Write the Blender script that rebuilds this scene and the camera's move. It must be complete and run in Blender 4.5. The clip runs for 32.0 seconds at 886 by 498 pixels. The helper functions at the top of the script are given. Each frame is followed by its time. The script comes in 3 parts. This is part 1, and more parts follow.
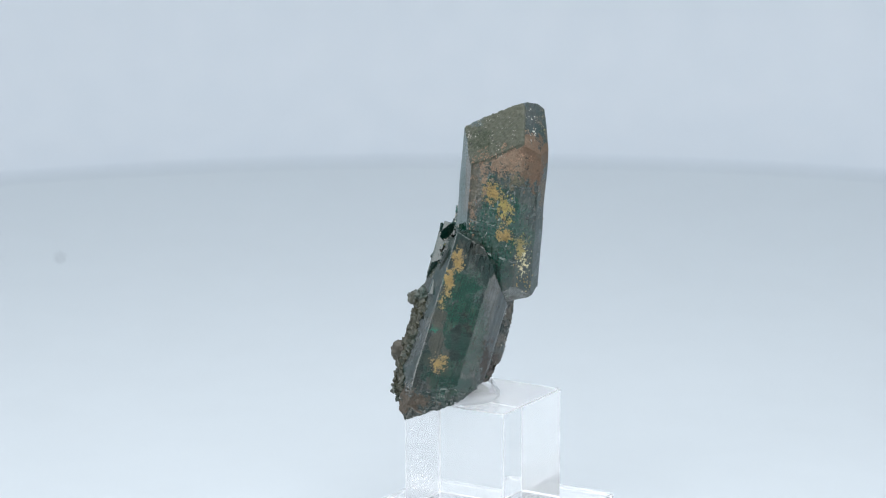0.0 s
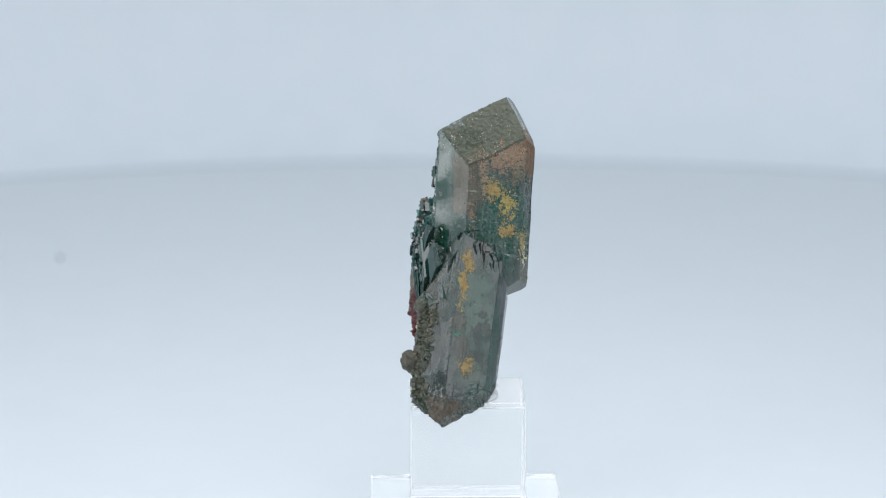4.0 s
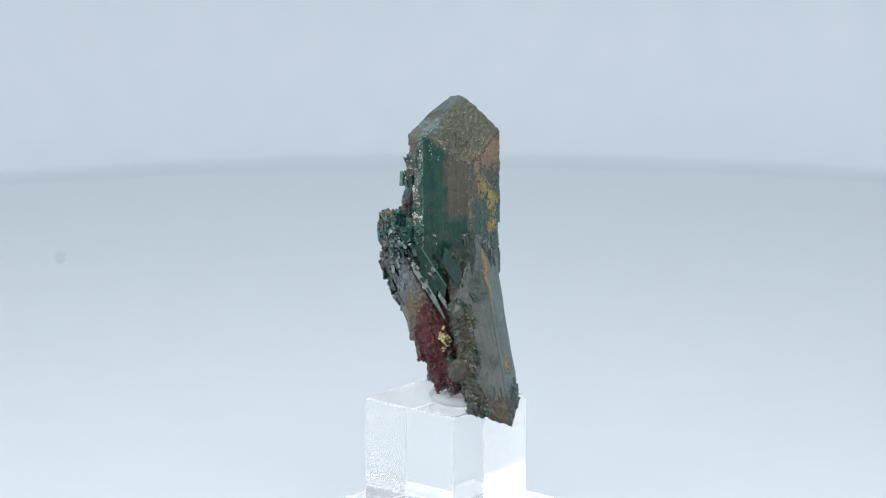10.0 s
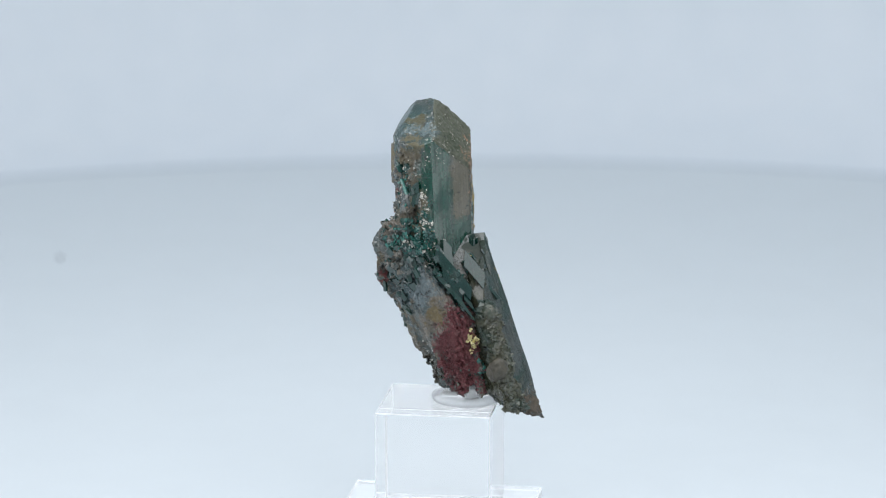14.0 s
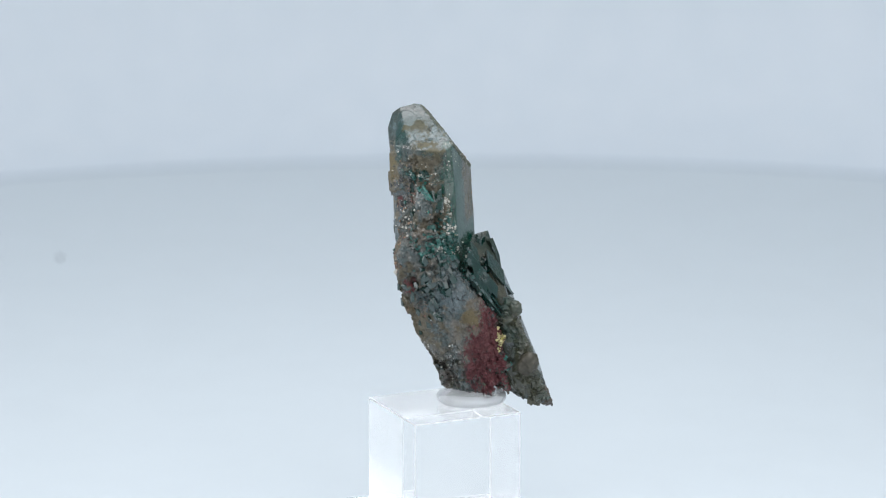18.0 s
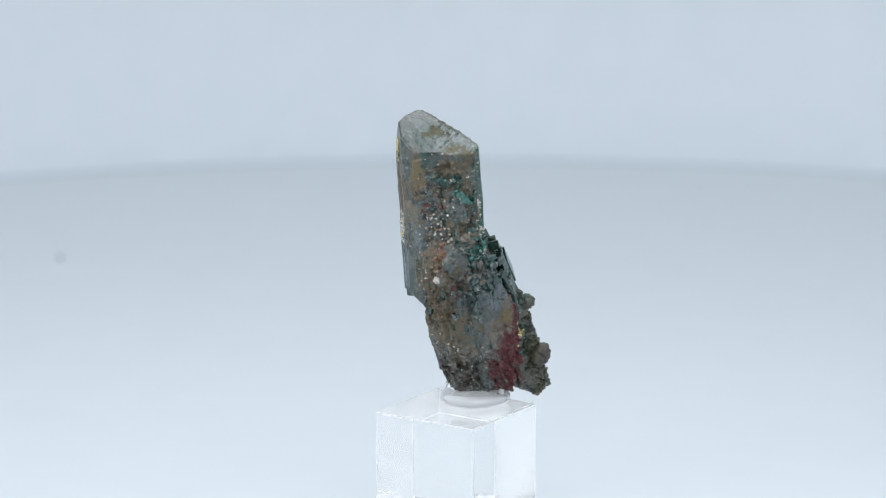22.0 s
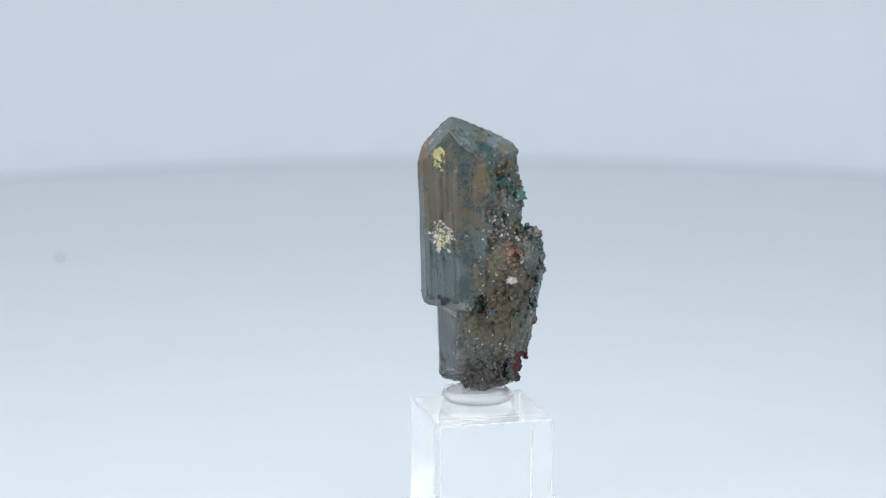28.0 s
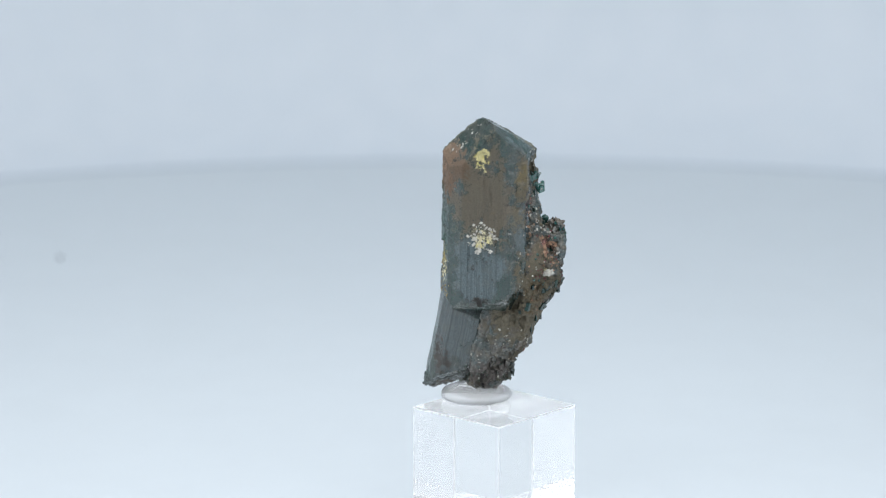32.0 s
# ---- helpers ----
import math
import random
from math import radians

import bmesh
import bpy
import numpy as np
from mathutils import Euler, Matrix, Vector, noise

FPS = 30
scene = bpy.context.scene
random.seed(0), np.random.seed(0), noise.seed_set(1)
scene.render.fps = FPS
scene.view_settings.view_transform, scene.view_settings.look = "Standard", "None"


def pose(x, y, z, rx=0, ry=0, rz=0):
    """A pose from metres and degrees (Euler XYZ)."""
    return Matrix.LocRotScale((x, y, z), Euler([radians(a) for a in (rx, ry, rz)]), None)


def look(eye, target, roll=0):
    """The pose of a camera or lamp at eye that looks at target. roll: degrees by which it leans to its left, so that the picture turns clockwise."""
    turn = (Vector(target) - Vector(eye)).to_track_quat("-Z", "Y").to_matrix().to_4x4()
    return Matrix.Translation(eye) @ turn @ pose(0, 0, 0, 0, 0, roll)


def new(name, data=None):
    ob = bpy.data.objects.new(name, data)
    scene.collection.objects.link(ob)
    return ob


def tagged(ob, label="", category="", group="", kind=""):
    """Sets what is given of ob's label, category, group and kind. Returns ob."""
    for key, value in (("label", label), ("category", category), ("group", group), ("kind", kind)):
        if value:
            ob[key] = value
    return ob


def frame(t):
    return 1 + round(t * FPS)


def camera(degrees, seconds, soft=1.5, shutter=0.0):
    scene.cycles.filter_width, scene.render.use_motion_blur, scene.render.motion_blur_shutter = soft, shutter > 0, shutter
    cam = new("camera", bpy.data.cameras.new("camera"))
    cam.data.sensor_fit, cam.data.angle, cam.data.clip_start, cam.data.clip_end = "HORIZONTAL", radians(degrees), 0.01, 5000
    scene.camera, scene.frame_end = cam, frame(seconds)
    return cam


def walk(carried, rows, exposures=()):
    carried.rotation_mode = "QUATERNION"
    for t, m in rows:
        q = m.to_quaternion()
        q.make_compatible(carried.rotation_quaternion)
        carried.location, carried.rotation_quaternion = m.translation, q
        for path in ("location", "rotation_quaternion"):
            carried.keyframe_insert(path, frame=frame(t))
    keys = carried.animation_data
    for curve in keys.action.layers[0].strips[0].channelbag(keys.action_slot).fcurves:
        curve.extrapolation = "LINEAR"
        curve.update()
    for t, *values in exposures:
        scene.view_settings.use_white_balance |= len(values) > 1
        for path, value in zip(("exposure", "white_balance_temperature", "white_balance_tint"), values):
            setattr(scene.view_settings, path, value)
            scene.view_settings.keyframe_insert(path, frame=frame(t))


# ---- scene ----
# One unit U is the grid in which the specimen is drawn: the clear block is 205.5 U = 25 mm wide.
U = 0.025 / 205.5
AXIS_Z = 515 * U          # height of the drawing's zero above the table
SPIN = 8.078              # the stand's turn, degrees a second
ELEV = radians(13.27)
FAR = 7000 * U

cam = camera(12.78, 32.0, soft=1.1)
eye = Vector((-48.6 * U, -FAR * math.cos(ELEV), AXIS_Z + FAR * math.sin(ELEV)))
aim = Vector((-48.6 * U, 0, AXIS_Z))
walk(cam, [(0, look(eye, aim)), (32, look(eye, aim))])
cam.data.dof.use_dof = True
cam.data.dof.focus_distance = FAR
cam.data.dof.aperture_fstop = 14.0

# ---- world and lights ----
world = bpy.data.worlds.new("studio")
scene.world = world
world.use_nodes = True
world.node_tree.nodes["Background"].inputs[0].default_value = (0.825, 0.92, 1.0, 1)
world.node_tree.nodes["Background"].inputs[1].default_value = 0.40


def softbox(name, place, target, width, height, watts, colour=(1, 1, 1)):
    lamp = bpy.data.lights.new(name, "AREA")
    lamp.shape, lamp.size, lamp.size_y, lamp.energy, lamp.color = "RECTANGLE", width, height, watts, colour
    ob = new(name, lamp)
    ob.matrix_world = look(place, target)
    return ob


softbox("top_softbox", (0.01, -0.11, 0.32), (0.005, -0.09, 0), 0.32, 0.42, 1.06, (0.955, 0.97, 1))
# Unseen fill lamp, added only to brighten the paper behind the table.
softbox("backdrop_fill", (0.08, 0.32, 0.66), (0, 0.50, 0.12), 0.7, 0.2, 0.87, (0.935, 0.95, 1))
softbox("front_softbox", (-0.46, -0.46, 0.44), (0, 0, 0.07), 0.30, 0.24, 0.62, (0.955, 0.965, 1))
softbox("left_softbox", (-0.64, -0.02, 0.16), (0, -0.02, 0.05), 0.44, 0.30, 1.34, (0.955, 0.965, 1))
softbox("right_softbox", (0.483, -0.405, 0.17), (0, -0.04, 0.07), 0.52, 0.39, 0.84, (0.955, 0.965, 1))


# ---- materials ----
def material(name):
    m = bpy.data.materials.new(name)
    m.use_nodes = True
    return m, m.node_tree, m.node_tree.nodes["Principled BSDF"]


def node(tree, kind, **settings):
    n = tree.nodes.new(kind)
    for key, value in settings.items():
        if key == "operation":
            n.operation = value
        elif key == "data_type":
            n.data_type = value
        elif key == "blend_type":
            n.blend_type = value
        elif key == "feature":
            n.feature = value
    return n


def plain(name, colour, rough, grain=0.0, size=200.0, bump=0.0, metal=0.0):
    """A surface of one colour with fine mottling and relief."""
    m, tree, b = material(name)
    b.inputs["Roughness"].default_value, b.inputs["Metallic"].default_value = rough, metal
    tc = node(tree, "ShaderNodeTexCoord")
    noise_tex = node(tree, "ShaderNodeTexNoise")
    noise_tex.inputs["Scale"].default_value, noise_tex.inputs["Detail"].default_value = size, 5
    tree.links.new(tc.outputs["Object"], noise_tex.inputs["Vector"])
    ramp = node(tree, "ShaderNodeValToRGB")
    ramp.color_ramp.elements[0].color = tuple(c * (1 - grain) for c in colour) + (1,)
    ramp.color_ramp.elements[1].color = tuple(min(1, c * (1 + grain)) for c in colour) + (1,)
    ramp.color_ramp.elements[0].position, ramp.color_ramp.elements[1].position = 0.3, 0.7
    tree.links.new(noise_tex.outputs[0], ramp.inputs[0])
    tree.links.new(ramp.outputs[0], b.inputs["Base Color"])
    if bump:
        bn = node(tree, "ShaderNodeBump")
        bn.inputs["Strength"].default_value, bn.inputs["Distance"].default_value = bump, U * 2
        tree.links.new(noise_tex.outputs[0], bn.inputs["Height"])
        tree.links.new(bn.outputs[0], b.inputs["Normal"])
    return m


def acrylic(name, rough=0.0, clear=0.86):
    m, tree, b = material(name)
    b.inputs["Base Color"].default_value = (0.985, 0.995, 1, 1)
    b.inputs["Transmission Weight"].default_value = clear
    b.inputs["Roughness"].default_value, b.inputs["IOR"].default_value = rough, 1.49
    return m


PAPER = plain("white_paper", (0.725, 0.77, 0.81), 0.9, 0.02, 9)
TABLE = plain("white_table", (0.63, 0.68, 0.71), 0.6, 0.01, 60)
SWEEP, sweep_tree, sweep_bsdf = material("hanging_white_paper")
sweep_bsdf.inputs["Roughness"].default_value = 0.9
sweep_at, sweep_map = node(sweep_tree, "ShaderNodeTexCoord"), node(sweep_tree, "ShaderNodeMapping")
sweep_map.inputs["Scale"].default_value = (70, 70, 0.4)
# Faint upright bands of slightly differing tone across the paper.
sweep_bands, sweep_ramp = node(sweep_tree, "ShaderNodeTexNoise"), node(sweep_tree, "ShaderNodeValToRGB")
sweep_bands.inputs["Scale"].default_value, sweep_bands.inputs["Detail"].default_value = 1.0, 3
sweep_ramp.color_ramp.elements[0].color, sweep_ramp.color_ramp.elements[1].color = (0.705, 0.756, 0.801, 1), (0.735, 0.780, 0.820, 1)
sweep_ramp.color_ramp.elements[0].position, sweep_ramp.color_ramp.elements[1].position = 0.3, 0.7
sweep_tree.links.new(sweep_at.outputs["Object"], sweep_map.inputs[0])
sweep_tree.links.new(sweep_map.outputs[0], sweep_bands.inputs["Vector"])
sweep_tree.links.new(sweep_bands.outputs[0], sweep_ramp.inputs[0])
sweep_tree.links.new(sweep_ramp.outputs[0], sweep_bsdf.inputs["Base Color"])
FLECK = plain("sensor_spot_grey", (0.03, 0.034, 0.04), 0.9, 0.2, 3000)
GAP_GREY = plain("gap_line_grey", (0.40, 0.455, 0.51), 0.7, 0.06, 400)
CLEAR = acrylic("clear_acrylic", 0.0)
FROSTED = acrylic("sawn_acrylic_edge", 0.35, 0.45)


class Stains(list):
    """Patches of other minerals on one rock; a few are painted shade or sheen."""

    def add(self, centre, reach, tint, scale, cover, rough):
        """Centre and reach along x, y and z in U, colour, noise per U, how much it covers, roughness."""
        self.append((centre, reach, tint, scale, cover, rough))

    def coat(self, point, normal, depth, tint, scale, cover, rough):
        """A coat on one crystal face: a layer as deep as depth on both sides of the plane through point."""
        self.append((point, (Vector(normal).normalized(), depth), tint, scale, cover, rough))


def mineral(name, tones, rough, stains=(), grain=0.09, streak=0.0, bump=0.6, grit=1.0, specks=0.0, lean=(0, 0), dust=0.0, cracks=0.0):
    """Rock in two tones with a third as thin coat, with stains, striae along the leaning axis, a dull film of dust and cracks. Places are in U."""
    m, tree, b = material(name)
    link = tree.links.new
    tc = node(tree, "ShaderNodeTexCoord")
    pos = node(tree, "ShaderNodeVectorMath", operation="SCALE")
    pos.inputs["Scale"].default_value = 1 / U
    link(tc.outputs["Object"], pos.inputs[0])
    made = {}

    def noisy(scale, detail=4, stretch=None, rough_n=0.6, place=None):
        key = (scale, detail, stretch, rough_n)
        if key in made and place is None:
            return made[key]
        n = node(tree, "ShaderNodeTexNoise")
        n.inputs["Scale"].default_value, n.inputs["Detail"].default_value, n.inputs["Roughness"].default_value = scale, detail, rough_n
        source = place or pos.outputs[0]
        if stretch:
            mp = node(tree, "ShaderNodeMapping")
            mp.inputs["Scale"].default_value = stretch
            link(source, mp.inputs[0])
            source = mp.outputs[0]
        link(source, n.inputs["Vector"])
        if place is None:
            made[key] = n.outputs[0]
        return n.outputs[0]

    def ranged(value, lo, hi, to0=0.0, to1=1.0):
        r = node(tree, "ShaderNodeMapRange")
        for k, v in ((1, lo), (2, hi), (3, to0), (4, to1)):
            r.inputs[k].default_value = v
        link(value, r.inputs[0])
        return r.outputs[0]

    def maths(op, x, y):
        n = node(tree, "ShaderNodeMath", operation=op)
        for k, v in ((0, x), (1, y)):
            if isinstance(v, (int, float)):
                n.inputs[k].default_value = v
            else:
                link(v, n.inputs[k])
        return n.outputs[0]

    def mixed(fac, x, y):
        n = node(tree, "ShaderNodeMix", data_type="RGBA")
        for k, v in ((0, fac), (6, x), (7, y)):
            if isinstance(v, tuple):
                n.inputs[k].default_value = (*v, 1)
            else:
                link(v, n.inputs[k])
        return n.outputs[2]

    def mixed_value(fac, x, y):
        n = node(tree, "ShaderNodeMix", data_type="FLOAT")
        for k, v in ((0, fac), (2, x), (3, y)):
            if isinstance(v, (int, float)):
                n.inputs[k].default_value = v
            else:
                link(v, n.inputs[k])
        return n.outputs[0]

    # the place with its lean taken out, so that striae run along the crystal's axis
    upright = node(tree, "ShaderNodeCombineXYZ")
    split = node(tree, "ShaderNodeSeparateXYZ")
    link(pos.outputs[0], split.inputs[0])
    link(maths("SUBTRACT", split.outputs[0], maths("MULTIPLY", split.outputs[2], lean[0])), upright.inputs[0])
    link(maths("SUBTRACT", split.outputs[1], maths("MULTIPLY", split.outputs[2], lean[1])), upright.inputs[1])
    link(split.outputs[2], upright.inputs[2])

    broad, fine, mid, tiny = noisy(0.022, 5), noisy(grain, 6), noisy(0.055, 5), noisy(0.38, 4, rough_n=0.7)
    colour = mixed(ranged(broad, 0.43, 0.57), tones[0], tones[1])
    colour = mixed(maths("MULTIPLY", ranged(fine, 0.54, 0.66, 0.0, 0.35 + 0.5 * grit), ranged(mid, 0.40, 0.62)), colour, tones[2])
    colour = mixed(ranged(noisy(grain * 2.4, 4), 0.46, 0.36, 0.0, 0.3 + 0.7 * grit), colour, tuple(c * 0.3 for c in tones[0]))
    gloss = ranged(fine, 0.3, 0.8, rough - 0.06, rough + 0.2 * grit)
    height = maths("MULTIPLY", fine, 0.25 + 0.75 * grit)
    height = maths("ADD", height, maths("MULTIPLY", tiny, 0.4 * grit))
    b.inputs["IOR"].default_value = 1.75
    if streak:
        lines = noisy(0.33, 3, (1, 1, 0.02), place=upright.outputs[0])
        ribs = noisy(0.11, 2, (1, 1, 0.03), place=upright.outputs[0])
        height = maths("ADD", height, maths("ADD", maths("MULTIPLY", lines, streak), maths("MULTIPLY", ribs, streak * 1.6)))
    for centre, reach, tint, scale, cover, patch_rough in stains:
        away = node(tree, "ShaderNodeVectorMath", operation="SUBTRACT")
        link(pos.outputs[0], away.inputs[0])
        away.inputs[1].default_value = centre
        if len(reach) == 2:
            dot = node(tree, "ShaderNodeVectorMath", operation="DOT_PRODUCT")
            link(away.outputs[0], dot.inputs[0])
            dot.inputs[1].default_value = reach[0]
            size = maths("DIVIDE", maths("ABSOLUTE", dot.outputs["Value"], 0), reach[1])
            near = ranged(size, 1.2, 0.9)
        else:
            shrunk = node(tree, "ShaderNodeVectorMath", operation="DIVIDE")
            link(away.outputs[0], shrunk.inputs[0])
            shrunk.inputs[1].default_value = reach
            length = node(tree, "ShaderNodeVectorMath", operation="LENGTH")
            link(shrunk.outputs[0], length.inputs[0])
            size = length.outputs["Value"]
            near = ranged(size, 1.25, 0.2)
        spots = maths("ADD", noisy(scale, 5, rough_n=0.65), maths("MULTIPLY", maths("SUBTRACT", noisy(0.45, 3), 0.5), 0.45))
        mask = ranged(maths("ADD", maths("MULTIPLY", near, 0.34), spots), 0.99 - cover * 0.36, 1.06 - cover * 0.36)
        mask = maths("MULTIPLY", mask, ranged(size, 1.3, 1.1))
        shade = mixed(ranged(noisy(0.5, 2), 0.3, 0.7), tuple(c * 0.62 for c in tint), tuple(min(1, c * 1.32) for c in tint))
        colour = mixed(mask, colour, shade)
        gloss = mixed_value(mask, gloss, patch_rough)
        height = maths("ADD", height, maths("MULTIPLY", mask, 0.5))
    if streak:
        groove = node(tree, "ShaderNodeMix", data_type="RGBA", blend_type="MULTIPLY")
        groove.inputs[7].default_value = (0.28, 0.36, 0.36, 1)
        link(colour, groove.inputs[6])
        link(maths("MULTIPLY", ranged(lines, 0.47, 0.64, 0, 1.2 * streak), ranged(gloss, 0.45, 0.2)), groove.inputs[0])
        colour = groove.outputs[2]
    if dust:
        film = maths("MULTIPLY", ranged(noisy(0.035, 6, rough_n=0.7), 0.5, 0.62), dust)
        colour = mixed(film, colour, (0.12, 0.115, 0.085))
        gloss = mixed_value(film, gloss, 0.55)
    if specks:
        large = noisy(0.025, 2)
        dot = maths("MULTIPLY", ranged(noisy(0.32, 3, rough_n=0.7), 0.665, 0.70), ranged(large, 0.60 - specks, 0.72 - specks))
        colour = mixed(dot, colour, (0.42, 0.38, 0.33))
        pit = maths("MULTIPLY", ranged(noisy(0.09, 3), 0.36, 0.31), 0.85)
        colour = mixed(pit, colour, (0.010, 0.013, 0.011))
        height = maths("SUBTRACT", height, pit)
    if cracks:
        vor = node(tree, "ShaderNodeTexVoronoi", feature="DISTANCE_TO_EDGE")
        vor.inputs["Scale"].default_value = 0.045
        bent = node(tree, "ShaderNodeMapping")
        bent.inputs["Scale"].default_value = (1, 1, 0.45)
        wob = node(tree, "ShaderNodeTexNoise")
        wob.inputs["Scale"].default_value = 0.05
        link(pos.outputs[0], wob.inputs["Vector"])
        push = node(tree, "ShaderNodeVectorMath", operation="SCALE")
        push.inputs["Scale"].default_value = 26
        link(wob.outputs["Color"], push.inputs[0])
        plus = node(tree, "ShaderNodeVectorMath", operation="ADD")
        link(upright.outputs[0], plus.inputs[0])
        link(push.outputs[0], plus.inputs[1])
        link(plus.outputs[0], bent.inputs[0])
        link(bent.outputs[0], vor.inputs["Vector"])
        line = maths("MULTIPLY", ranged(vor.outputs["Distance"], 0.055, 0.012), ranged(mid, 0.62 - cracks * 0.25, 0.68 - cracks * 0.25))
        colour = mixed(maths("MULTIPLY", line, 0.85), colour, (0.008, 0.012, 0.011))
        height = maths("SUBTRACT", height, maths("MULTIPLY", line, 1.4))
    link(colour, b.inputs["Base Color"])
    link(gloss, b.inputs["Roughness"])
    # dull coats reflect less than clean crystal
    link(ranged(gloss, 0.12, 0.5, 0.56, 0.22), b.inputs["Specular IOR Level"])
    bn = node(tree, "ShaderNodeBump")
    bn.inputs["Strength"].default_value, bn.inputs["Distance"].default_value = bump, U * 3.2
    link(height, bn.inputs["Height"])
    link(bn.outputs[0], b.inputs["Normal"])
    return m


LEAN_A, LEAN_B = (0.07, 0.02), (0.30, 0.24)     # shift of the two prisms along x and y for one of z
GOLD, ORANGE, OLIVE, TEAL = (0.32, 0.225, 0.085), (0.23, 0.163, 0.112), (0.088, 0.08, 0.052), (0.002, 0.052, 0.033)
PALE, PINK, YELLOW, BROWN = (0.62, 0.56, 0.36), (0.30, 0.15, 0.125), (0.60, 0.52, 0.20), (0.125, 0.106, 0.070)
SLATE, HOLE_SHADE, SEA = (0.070, 0.100, 0.108), (0.006, 0.009, 0.008), (0.02, 0.12, 0.10)
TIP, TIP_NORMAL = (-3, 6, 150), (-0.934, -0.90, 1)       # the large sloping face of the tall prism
crystal_stains = Stains()
# front faces: deep green glass, orange-brown and gold crusts
crystal_stains.add((45, -18, 40), (66, 34, 110), TEAL, 0.022, 1.1, 0.12)
crystal_stains.add((50, -24, 168), (90, 38, 40), ORANGE, 0.13, 0.98, 0.7)
crystal_stains.add((90, -30, 190), (34, 34, 44), ORANGE, 0.10, 1.0, 0.7)
crystal_stains.add((108, -22, 168), (34, 40, 60), (0.15, 0.095, 0.06), 0.08, 1.0, 0.6)
crystal_stains.add((22, -8, 118), (26, 28, 60), ORANGE, 0.12, 0.62, 0.7)
crystal_stains.add((70, -28, 128), (40, 28, 36), (0.12, 0.11, 0.07), 0.10, 0.6, 0.6)
crystal_stains.add((34, -14, 106), (24, 26, 26), GOLD, 0.15, 0.76, 0.7)
crystal_stains.add((58, -24, 78), (22, 26, 34), (0.33, 0.27, 0.09), 0.15, 0.76, 0.7)
crystal_stains.add((58, -26, 32), (20, 26, 18), GOLD, 0.15, 0.78, 0.7)
crystal_stains.add((92, -32, -10), (30, 28, 72), PALE, 0.16, 0.42, 0.7)
crystal_stains.add((86, -32, 10), (24, 24, 46), (0.30, 0.25, 0.10), 0.14, 0.55, 0.7)
crystal_stains.add((1, 6, 90), (10, 12, 90), ORANGE, 0.14, 0.80, 0.7)
# left side face: olive above, deep green below
crystal_stains.add((-2, 20, 118), (28, 32, 70), OLIVE, 0.03, 1.2, 0.22)
crystal_stains.add((-10, 50, 5), (32, 70, 62), TEAL, 0.02, 1.3, 0.10)
crystal_stains.add((-16, 80, 80), (22, 34, 160), TEAL, 0.02, 1.3, 0.10)
# back: brown film with slate, green and red spots; black patches paint shaded holes
crystal_stains.add((55, 118, 80), (90, 34, 170), BROWN, 0.03, 1.12, 0.5)
crystal_stains.add((84, 104, 150), (34, 30, 40), (0.15, 0.12, 0.06), 0.05, 0.8, 0.55)
crystal_stains.add((70, 114, 60), (60, 30, 130), SLATE, 0.035, 0.76, 0.12)
crystal_stains.add((6, 112, 120), (30, 30, 90), (0.10, 0.085, 0.06), 0.06, 0.8, 0.5)
crystal_stains.add((20, 116, 90), (44, 30, 60), TEAL, 0.05, 0.60, 0.12)
crystal_stains.add((98, 92, 166), (13, 14, 12), (0.40, 0.24, 0.07), 0.12, 0.75, 0.7)
crystal_stains.add((45, 118, 148), (46, 30, 17), (0.008, 0.07, 0.06), 0.06, 0.85, 0.15)
crystal_stains.add((72, 108, 96), (16, 24, 26), (0.11, 0.028, 0.03), 0.09, 0.72, 0.5)
crystal_stains.add((55, 116, 100), (60, 30, 100), PINK, 0.10, 0.34, 0.6)
crystal_stains.add((60, 116, 120), (70, 30, 110), HOLE_SHADE, 0.06, 0.5, 0.2)
# right side face
crystal_stains.add((126, 45, 120), (30, 60, 110), (0.105, 0.085, 0.055), 0.03, 1.05, 0.34)
crystal_stains.add((124, 30, -20), (30, 60, 76), SLATE, 0.02, 1.05, 0.12)
crystal_stains.add((130, 0, 180), (24, 30, 40), (0.115, 0.078, 0.05), 0.06, 0.9, 0.6)
# Dark hollow in the tail: no hole is cut, its shade is painted.
crystal_stains.add((118, 36, -70), (20, 24, 16), (0.02, 0.018, 0.015), 0.06, 0.9, 0.5)
# tip: olive crust on the large face, glassy facets behind painted pale for their sheen
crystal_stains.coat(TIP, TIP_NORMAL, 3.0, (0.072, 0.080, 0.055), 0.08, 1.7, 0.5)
crystal_stains.add((20, 30, 190), (60, 60, 50), (0.035, 0.048, 0.026), 0.16, 0.62, 0.6)
crystal_stains.add((40, 96, 222), (100, 40, 24), (0.10, 0.145, 0.15), 0.045, 0.95, 0.09)
crystal_stains.add((80, 96, 212), (17, 36, 44), (0.005, 0.045, 0.038), 0.06, 1.2, 0.12)
crystal_stains.add((52, 84, 226), (60, 40, 26), (0.07, 0.068, 0.036), 0.05, 0.72, 0.5)
crystal_stains.add((20, 108, 196), (50, 26, 22), (0.10, 0.09, 0.05), 0.06, 0.8, 0.5)
crystal_stains.add((124, 42, 196), (17, 17, 22), YELLOW, 0.12, 0.80, 0.7)
crystal_stains.add((122, 42, 47), (30, 30, 32), PALE, 0.13, 0.60, 0.7)
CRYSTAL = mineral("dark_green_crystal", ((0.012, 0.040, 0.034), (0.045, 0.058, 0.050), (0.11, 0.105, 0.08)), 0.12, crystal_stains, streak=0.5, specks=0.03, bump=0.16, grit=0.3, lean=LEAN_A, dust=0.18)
lower_stains = Stains()
